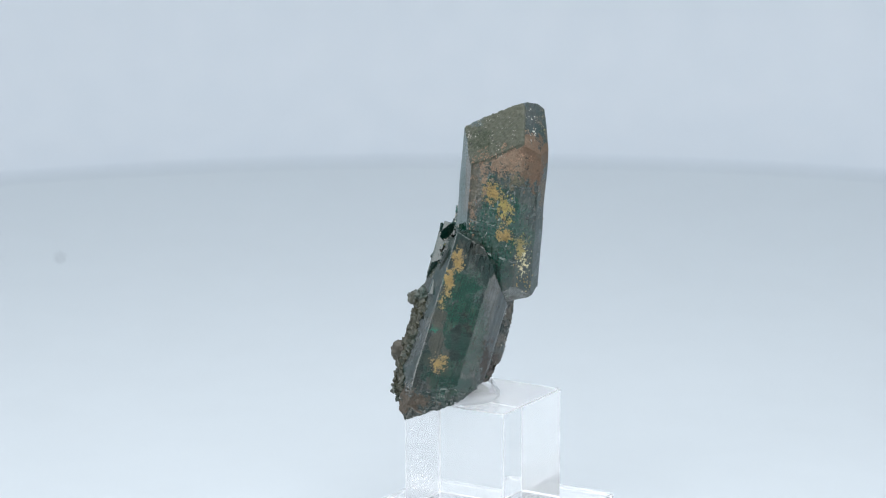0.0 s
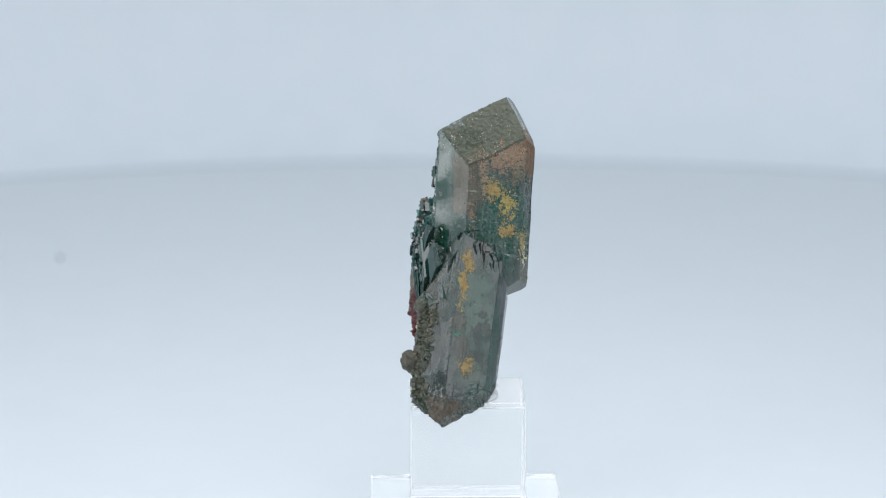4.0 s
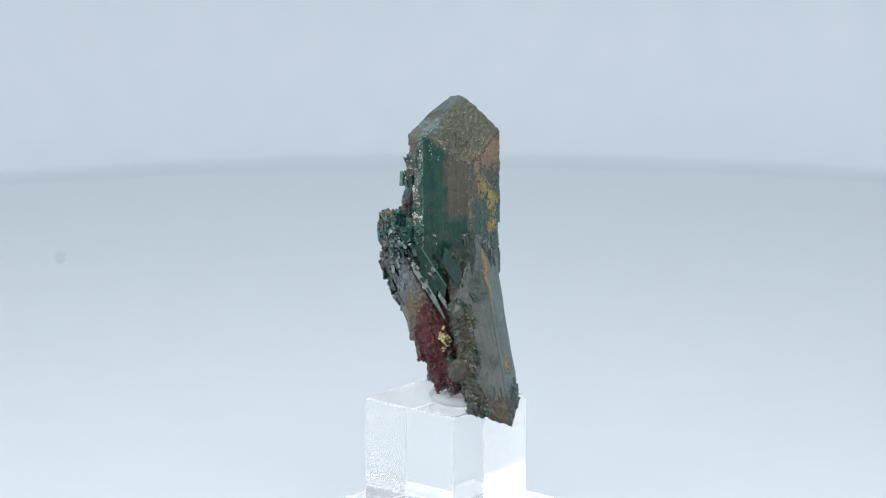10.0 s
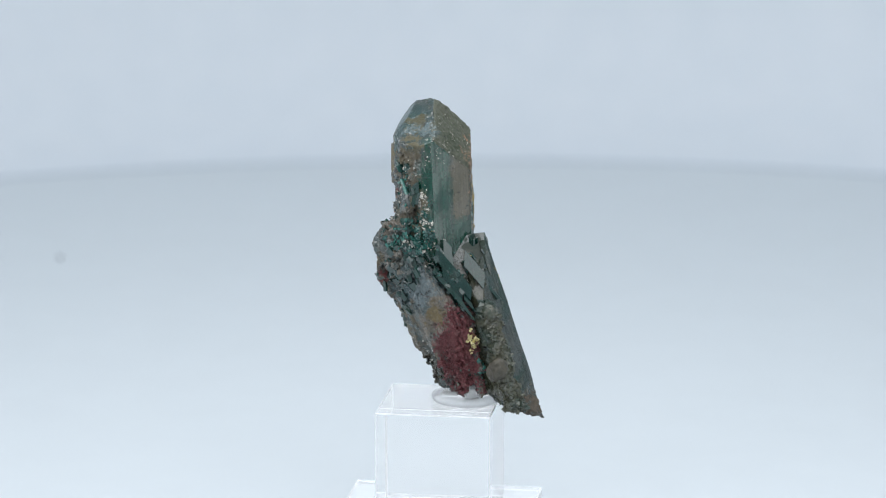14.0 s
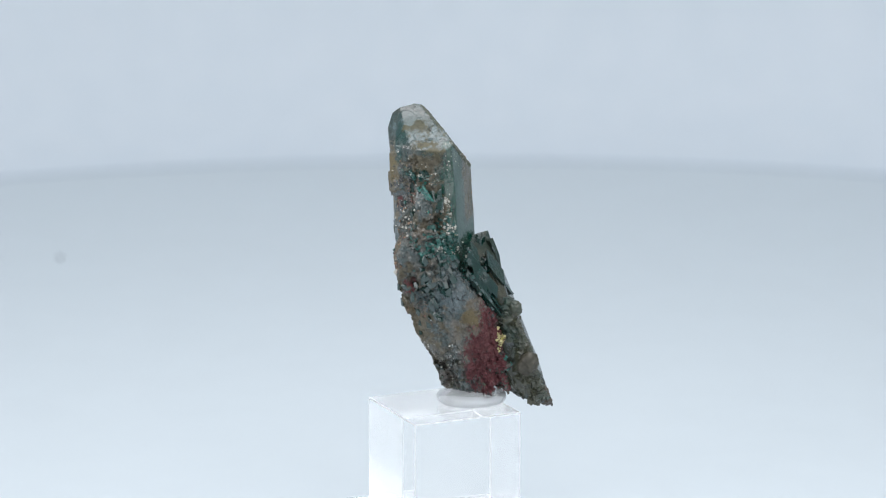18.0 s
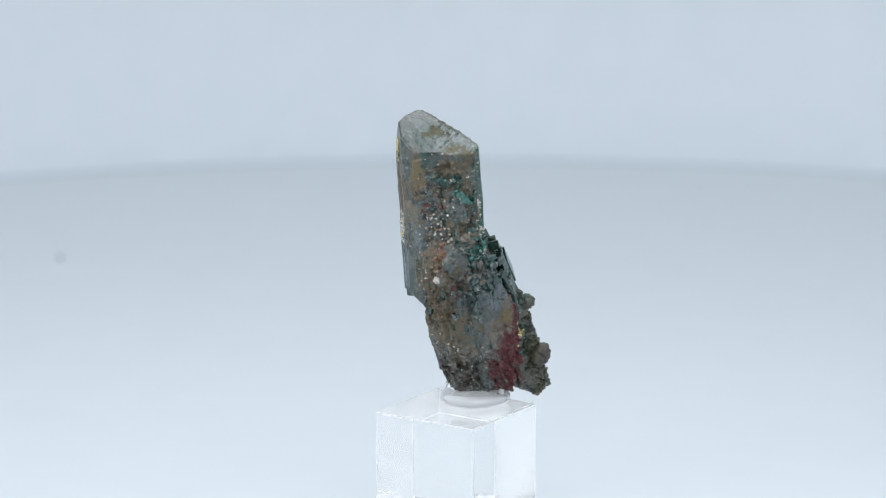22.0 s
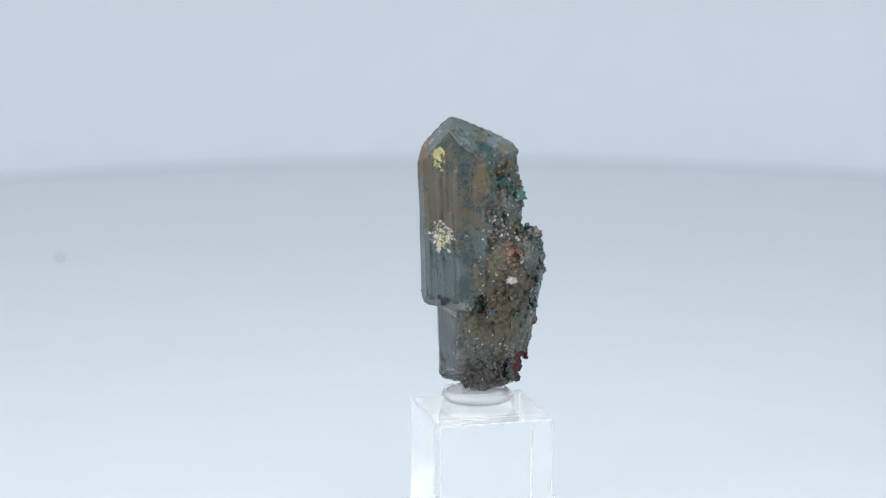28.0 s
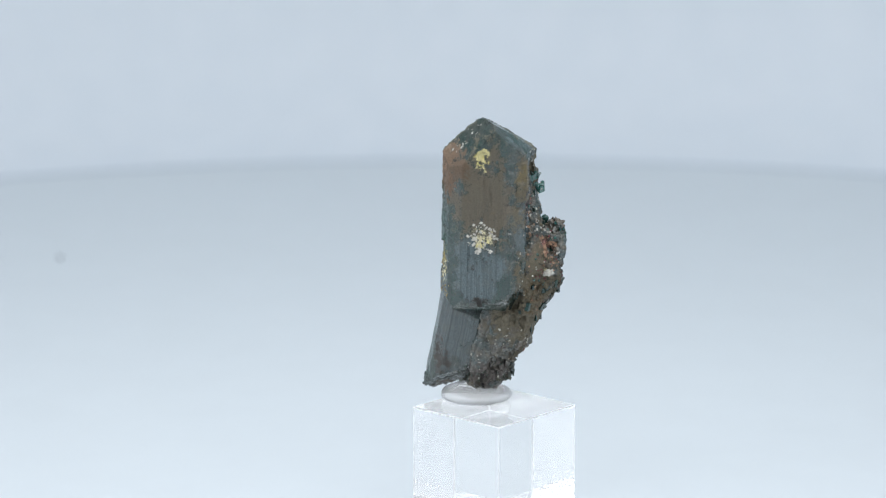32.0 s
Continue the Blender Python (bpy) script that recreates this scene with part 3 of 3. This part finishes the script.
def matrix_body():
    """Lumpy body lofted from leaning oval rings: height, centre, half axes, turn of the long axis."""
    lobes = (((34, 0, 146, 14, 7, 20), (22, 3, 142, 28, 15, 25), (0, 6, 132, 50, 24, 30), (-45, 0, 115, 68, 37, 32), (-90, -10, 76, 78, 53, 30),
              (-125, -12, 61, 78, 53, 25), (-165, -18, 46, 72, 47, 15), (-205, -18, 34, 64, 42, 5), (-232, -10, 28, 54, 36, 0), (-247, -8, 26, 42, 28, 0)),
             ((135, 42, 104, 36, 10, -10), (60, 38, 112, 44, 24, -5), (0, 34, 114, 48, 34, 0), (-60, 30, 100, 46, 40, 10), (-130, 16, 76, 44, 44, 10), (-200, 4, 48, 36, 30, 0)),
             ((-12, 56, 74, 18, 20, 0), (-30, 54, 66, 28, 30, 0), (-90, 50, 58, 34, 34, 0), (-150, 38, 44, 36, 34, 0), (-215, 18, 30, 38, 30, 0)))
    bm = bmesh.new()
    n = 24
    for rings in lobes:
        loops = []
        for z, cx, cy, rx, ry, turn in rings:
            c, s_ = math.cos(radians(turn)), math.sin(radians(turn))
            loop = []
            for i in range(n):
                a = 2 * math.pi * i / n
                x, y = rx * math.copysign(abs(math.cos(a)) ** 0.85, math.cos(a)), ry * math.copysign(abs(math.sin(a)) ** 0.85, math.sin(a))
                loop.append(bm.verts.new((cx + c * x - s_ * y, cy + s_ * x + c * y, z)))
            loops.append(loop)
        for up, down in zip(loops, loops[1:]):
            for i in range(n):
                bm.faces.new((up[i], up[(i + 1) % n], down[(i + 1) % n], down[i]))
        bm.faces.new(loops[0])
        bm.faces.new(loops[-1][::-1])
    rings = lobes[0]
    rng = random.Random(12)
    for k in range(120):
        i = rng.randrange(len(rings) - 2)
        z, cx, cy, rx, ry, turn = (u + (v - u) * 0.5 * rng.random() for u, v in zip(rings[i], rings[i + 1]))
        a = rng.uniform(0, 2 * math.pi)
        c, s_ = math.cos(radians(turn)), math.sin(radians(turn))
        x, y = 0.86 * rx * math.cos(a), 0.86 * ry * math.sin(a)
        if cy + s_ * x + c * y < 98 and z > -60:
            continue
        w, d, h = rng.uniform(7, 17), rng.uniform(6, 12), rng.uniform(14, 34)
        jitter = Euler([rng.gauss(0, 0.28), rng.gauss(0, 0.28), radians(turn) + rng.gauss(0, 0.5)]).to_matrix()
        shear = Vector((0.28, 0.22, 1))
        ends = []
        for end, f in ((-h, 1.0), (h * 0.75, 1.0), (h, 0.55)):
            ring = []
            for px, py in ((-1, -0.4), (-0.5, -1), (0.6, -1), (1, -0.3), (1, 0.6), (0.4, 1), (-1, 0.9)):
                q = jitter @ Vector((px * w * f, py * d * f, 0)) + shear * end
                ring.append(bm.verts.new((cx + c * x - s_ * y + q.x, cy + s_ * x + c * y + q.y, z + q.z)))
            ends.append(ring)
        for lo, hi in zip(ends, ends[1:]):
            for j in range(7):
                bm.faces.new((lo[j], lo[(j + 1) % 7], hi[(j + 1) % 7], hi[j]))
        bm.faces.new(ends[0][::-1])
        bm.faces.new(ends[-1])
    return bm


def rough_rock(p, n):
    return 0.25 + 0.75 * max(0.0, min(1.0, 0.5 + 2.2 * noise.noise(p * 0.012)))


bm = weather(skinned(matrix_body(), 1.5), 3.0, 2.2, 5.0, rough_rock)
matrix = smooth(part("matrix", bm, MATRIX, specimen, "rough brown and grey rock with a dark red patch"))


def blade(x, y, z, wide, deep, length, turn, lean=LEAN_B, tip=(0.3, -0.2)):
    """A small slanted crystal grown of three parallel columns with crisp, slightly chipped faces; x, y, z: its upper end."""
    c, s_ = math.cos(radians(turn)), math.sin(radians(turn))
    rng = random.Random(round(x * 7 + y * 3 + z))
    whole = bmesh.new()
    spread = (-0.42, 0.45) if wide > 16 else (-0.62, 0.04, 0.66) if wide > 9 else (0.0,)
    for shift in spread:
        w = wide * {1: 1.0, 2: 0.58, 3: rng.uniform(0.36, 0.5)}[len(spread)]
        d = deep * rng.uniform(0.72, 1.05)
        ox, oy = x + c * shift * wide, y + s_ * shift * wide
        top = z - rng.uniform(0, 9) * (1 if shift else 0.1)
        outline = [(-w, -d * 0.4), (-w * 0.6, -d), (w * 0.55, -d * 0.92), (w, -d * 0.3), (w * 0.96, d), (-w, d * 0.9)]
        bm = prism([(ox + c * a - s_ * b, oy + s_ * a + c * b) for a, b in outline], z, lean, z - length, z + 30, rng.uniform(-0.0012, 0.0))
        cut(bm, (ox, oy, top), (tip[0] + rng.uniform(-0.25, 0.25), tip[1] + rng.uniform(-0.25, 0.25), 1))
        cut(bm, (ox + c * w * 0.7, oy + s_ * w * 0.7, top - 2), (c * 0.9, s_ * 0.9, 1))
        for _ in range(3):
            h = rng.uniform(0.05, 0.7) * length
            edge = rng.choice((-1, 1))
            at = Vector((ox - lean[0] * h + c * w * edge * 0.96, oy - lean[1] * h + s_ * w * edge * 0.96, z - h))
            cut(bm, at, Vector((c * edge, s_ * edge, rng.uniform(-0.3, 0.3))) + Vector((s_, -c, 0)) * rng.uniform(0, 0.8))
        bmesh.ops.bevel(bm, geom=[e for e in bm.edges if e.is_manifold and e.calc_length() > 3], offset=0.6, segments=1, affect="EDGES", clamp_overlap=True)
        column = bpy.data.meshes.new("column")
        bm.to_mesh(column)
        bm.free()
        whole.from_mesh(column)
        bpy.data.meshes.remove(column)
    return whole


FAN = (0.33, 0.78)            # lean of the slabs that fan out at the side
slabs = []
plates = ((52, 121, 158, 13, 4, 26, -35, (0.9, 0.1)), (26, 125, 134, 12, 4, 24, -20, (0.8, 0.1)), (-2, 128, 74, 10, 5, 40, 40, (0.3, 0.1)))
for spec in plates:
    slabs.append(part("side_crystal", blade(*spec), GREEN, specimen, "small teal-green crystal plate"))
fans = ((-38, 74, 34, 22, 14, 122, 84, FAN), (-34, 112, 34, 19, 14, 120, 70, FAN, (0.2, 0.3)), (-46, 40, -6, 10, 8, 70, 96, FAN), (-20, 136, 0, 15, 7, 84, 62, FAN, (0.1, 0.5)),
        (-6, 148, -20, 14, 8, 80, 40, FAN, (0.0, 0.4)), (-54, 92, -16, 12, 8, 90, 100, FAN))
uprights = ((6, -20, 24, 13, 9, 34, -8, (0.3, 0.06), (-0.6, 0.2)), (30, -32, -14, 15, 9, 30, -8, (0.3, 0.06), (0.5, -0.3)), (-42, 27, 5, 13, 10, 84, 100), (-27, 4, 29, 12, 11, 100, 75), (24, -27, 6, 15, 10, 110, -8, (0.30, 0.06)), (41, -18, -34, 10, 10, 110, -10, (0.27, 0.08)), (10, 150, 43, 14, 11, 76, 30), (-16, 140, 36, 12, 9, 76, 60), (36, 148, 34, 14, 10, 76, 10))
for spec in fans + uprights:
    slabs.append(part("side_crystal", blade(*spec), SIDE if spec[1] > 30 else LOWER, specimen, "small slanted dark green crystal"))


rocks = [ob for k, ob in enumerate(slabs) if k != len(plates)]


def knob(x, y, z, radius):
    bm = bmesh.new()
    bmesh.ops.create_icosphere(bm, subdivisions=4, radius=radius)
    for v in bm.verts:
        v.co.x, v.co.y, v.co.z = x + v.co.x * 0.9, y + v.co.y * 0.9, z + v.co.z
    return weather(bm, 10, 2.4, 1.6)


smooth(part("knob", knob(-125, 3, -190, 20), STONE, specimen, "rounded brown-grey knob"))
smooth(part("knob", knob(-100, 8, -90, 15), CRUST, specimen, "small olive-brown lump"))


# ---- grains that sit on the specimen ----
def grain_shape(rng, size):
    """Corners and faces of one small blocky crystal, turned at random."""
    turn = Euler([rng.uniform(0, 6.28) for _ in range(3)]).to_matrix()
    sx, sy, sz = (size * rng.uniform(0.6, 1.2) for _ in range(3))
    pts = [turn @ Vector((x * sx * rng.uniform(0.5, 1.3), y * sy * rng.uniform(0.5, 1.3), z * sz * rng.uniform(0.5, 1.3))) for x in (-0.5, 0.5) for y in (-0.5, 0.5) for z in (-0.5, 0.5)]
    return pts, ((0, 1, 3, 2), (4, 6, 7, 5), (0, 4, 5, 1), (2, 3, 7, 6), (0, 2, 6, 4), (1, 5, 7, 3))


def skin_points(host):
    """Places and normals spread over a host's skin, in U."""
    me = host.data
    if len(me.vertices) > 4000:
        return [(v.co / U, v.normal) for v in me.vertices]
    rng = random.Random(len(me.vertices))
    points = []
    for f in me.polygons:
        corners = [me.vertices[k].co / U for k in f.vertices]
        for _ in range(min(600, int(f.area / (U * U) / 3))):
            k = rng.randrange(1, len(corners) - 1)
            a, b = rng.random(), rng.random()
            if a + b > 1:
                a, b = 1 - a, 1 - b
            points.append((corners[0] + (corners[k] - corners[0]) * a + (corners[k + 1] - corners[0]) * b, f.normal))
    return points


def shards(name, hosts, regions, mat, label, seed, lean):
    """Small five-sided crystals that stand out of the hosts' skins along the leaning axis. A region: centre, reach, number, width, length."""
    rng = random.Random(seed)
    verts, faces = [], []
    skins = [q for host in hosts for q in skin_points(host)]
    for centre, reach, count, width, length in regions:
        near = [(p, n) for p, n in skins if sum(((p[k] - centre[k]) / reach[k]) ** 2 for k in range(3)) < 1 and n.length > 0.5]
        if not near:
            continue
        for _ in range(count):
            p, n = rng.choice(near)
            w, h = width * rng.uniform(0.5, 1.2), length * rng.uniform(0.4, 1.1)
            axis = (Vector((lean[0], lean[1], 1)).normalized() + Vector([rng.gauss(0, 0.14) for _ in range(3)])).normalized()
            side = axis.orthogonal().normalized()
            other = axis.cross(side)
            spin, flat = rng.uniform(0, 6.28), rng.uniform(0.45, 1)
            slant = rng.uniform(-0.7, 0.7)
            base = len(verts)
            for end in (-0.55, 0.45, 0.5):
                for k in range(5):
                    a = spin + 6.283 * k / 5
                    f = 0.62 if end == 0.5 else 1.0
                    q = side * math.cos(a) * w * 0.5 * f + other * math.sin(a) * w * 0.5 * f * flat
                    verts.append(p - n * w * 0.12 + q + axis * (h * end + (slant * math.cos(a) * w * 0.5 if end > 0 else 0)))
            for r in (0, 5):
                faces += [(base + r + k, base + r + (k + 1) % 5, base + r + 5 + (k + 1) % 5, base + r + 5 + k) for k in range(5)]
            faces.append(tuple(base + 10 + k for k in range(5)))
    me = bpy.data.meshes.new(name)
    me.from_pydata([v * U for v in verts], [], faces)
    me.materials.append(mat)
    ob = new(name, me)
    ob.parent = specimen
    return tagged(ob, label, kind="stuff")


def grains(name, hosts, regions, mat, label, seed, up=-2, face=None, patchy=-0.05):
    """Scatters grains over the hosts' skins where they face up by as much as up. A region: centre, reach, number, size."""
    rng = random.Random(seed)
    verts, faces = [], []
    skins = []
    for host in hosts:
        skins += skin_points(host)
    if face:
        flat = Vector(face[1]).normalized()
        skins = [(p, n) for p, n in skins if abs((p - Vector(face[0])).dot(flat)) < 5]
    for centre, reach, count, size in regions:
        near = [(p, n) for p, n in skins if sum(((p[k] - centre[k]) / reach[k]) ** 2 for k in range(3)) < 1 and n.length > 0.5 and n.z > up
                and noise.noise(p * 0.085 + Vector((seed * 7.3, 0, 0))) > patchy]
        if not near:
            continue
        for _ in range(count):
            p, n = rng.choice(near)
            s_ = size * rng.uniform(0.45, 1.0) ** 1.6 * 1.5
            pts, quads = grain_shape(rng, s_)
            base = len(verts)
            verts += [p + n * s_ * 0.15 + q for q in pts]
            faces += [tuple(base + i for i in f) for f in quads]
    me = bpy.data.meshes.new(name)
    me.from_pydata([v * U for v in verts], [], faces)
    me.materials.append(mat)
    ob = new(name, me)
    ob.parent = specimen
    return tagged(ob, label, kind="stuff")


grains("crust", (crystal_b, matrix, *rocks), [((-94, 4, -112), (24, 24, 40), 330, 8), ((-111, -10, -172), (23, 22, 60), 560, 7.5), ((-135, -30, -250), (25, 24, 46), 330, 6.5),
       ((-100, 10, -90), (24, 24, 24), 50, 12), ((-60, 20, -30), (24, 24, 40), 90, 4), ((-20, 40, -215), (90, 70, 30), 200, 4)], CRUST, "olive-brown granular crust", 3, patchy=-2)
grains("top_crust", (crystal_a,), [((40, 25, 205), (90, 76, 80), 500, 2.2), ((0, 66, 190), (26, 34, 26), 300, 3.2)], CRUST, "dark olive grains on the sloping tip", 11, 0.5, (TIP, TIP_NORMAL))
shards("slanted_druse", (matrix, *rocks), [((-46, 76, 6), (34, 60, 44), 40, 12, 13), ((-20, 130, 10), (40, 40, 50), 40, 15, 15), ((-66, 40, -60), (30, 40, 46), 26, 11, 14), ((0, 148, -60), (44, 36, 50), 26, 16, 17), ((-40, 18, -4), (24, 26, 42), 40, 8, 13)],
       SIDE, "small dark green crystals, all slanting one way", 21, FAN)
shards("upright_druse", (matrix, crystal_a, crystal_b), [((20, 120, 60), (50, 24, 110), 26, 11, 18), ((30, 130, -60), (50, 50, 80), 22, 12, 18), ((-30, 20, 30), (14, 22, 18), 10, 9, 14)],
       SIDE, "small dark green crystals with blunt ends", 22, LEAN_A)
grains("green_druse", (matrix, crystal_a, *rocks), [((-25, 111, 44), (36, 30, 40), 420, 4.5), ((0, 148, 36), (34, 22, 22), 220, 4), ((-12, 90, 60), (12, 12, 50), 40, 3),
       ((58, 116, 154), (16, 14, 9), 12, 5), ((24, 124, 132), (18, 12, 9), 12, 5), ((-50, 60, 0), (40, 50, 40), 70, 3), ((30, 125, 40), (60, 40, 120), 90, 3.4), ((-30, 112, 30), (26, 28, 34), 40, 8), ((-100, 0, -190), (24, 30, 40), 110, 3.4)],
       GREEN, "small teal-green crystals", 4)
# The grains round (104, 5, 225) stand in for a glint along the ridge.
grains("white_druse_and_glint", (matrix, crystal_a, *rocks), [((-42, 60, 20), (20, 40, 22), 46, 2.4), ((-30, 112, 20), (40, 40, 40), 60, 3.2), ((-10, 104, 100), (14, 16, 14), 16, 3.8), ((-8, 104, 140), (14, 20, 60), 14, 3), ((30, 128, 40), (20, 20, 20), 22, 4), ((-18, 97, 66), (16, 16, 20), 34, 3.8), ((-30, 108, 20), (40, 40, 36), 60, 2.8), ((50, 142, -20), (8, 12, 8), 14, 6),
       ((60, 120, 70), (12, 20, 22), 22, 3.2), ((45, 120, 0), (60, 50, 80), 110, 2.8), ((20, 60, -170), (70, 70, 70), 110, 2.4), ((122, 42, 47), (28, 28, 30), 80, 4), ((104, 5, 225), (10, 40, 34), 26, 2.4),
       ((50, 118, 110), (60, 20, 90), 100, 2.7), ((30, 30, 190), (70, 60, 50), 110, 1.3), ((0, 66, 192), (24, 30, 22), 40, 1.6)], WHITE, "tiny white crystals, those on the ridge in place of a glint", 5)
grains("gold_crust", (crystal_a, crystal_b), [((34, -14, 104), (20, 26, 24), 110, 1.7), ((58, -24, 76), (19, 26, 32), 150, 1.7), ((58, -26, 32), (16, 22, 14), 90, 1.7),
       ((-24, -26, -15), (11, 14, 28), 110, 1.7), ((-39, -35, -50), (10, 14, 34), 120, 1.7), ((-53, -43, -84), (8, 12, 20), 30, 1.7), ((-57, -75, -190), (17, 18, 18), 100, 1.7), ((92, -30, -20), (24, 24, 55), 60, 2)], GOLDEN, "golden-brown grains", 6)
grains("yellow_crust", (matrix, crystal_a, *rocks), [((-90, 32, -142), (11, 14, 32), 170, 3.4), ((122, 42, 198), (12, 14, 16), 90, 3), ((120, 42, 176), (13, 14, 12), 20, 2.6), ((122, 42, 40), (12, 14, 12), 40, 3), ((-48, 26, 4), (13, 14, 12), 26, 2.8), ((-36, 100, 40), (20, 20, 16), 14, 3.4)], LEMON, "pale yellow grains", 7)
grains("pink_crust", (matrix, crystal_a), [((45, 140, 28), (20, 20, 20), 70, 3), ((30, 120, -40), (60, 40, 70), 60, 2.2), ((50, 118, 90), (60, 20, 100), 50, 2.2), ((62, 116, 60), (16, 16, 30), 50, 3.2), ((48, 140, 0), (20, 24, 30), 30, 3),
       ((40, -14, 168), (70, 34, 28), 420, 1.4), ((2, 4, 80), (9, 10, 90), 140, 1.4)], ROSE, "dull orange-brown grains", 8)
grains("red_crust", (matrix,), [((-72, 55, -160), (38, 40, 86), 2600, 1.9), ((-92, 26, -218), (38, 36, 24), 520, 2.2), ((35, 130, 0), (50, 30, 60), 40, 2.4)], RED, "dark red crumbly mineral", 9, patchy=-2)


def motions():
    rows = [(t, pose(0, 0, AXIS_Z, 0, 0, SPIN * t)) for t in range(0, 33)]
    for ob in (stand, plate, putty):
        walk(ob, rows)
    # the specimen's axis leans a third of a degree
    lean = pose(2 * U, 0, AXIS_Z, 0, 0.35, 0)
    walk(specimen, [(t, lean @ pose(0, 0, 0, 0, 0, SPIN * t)) for t in range(0, 33)])


motions()
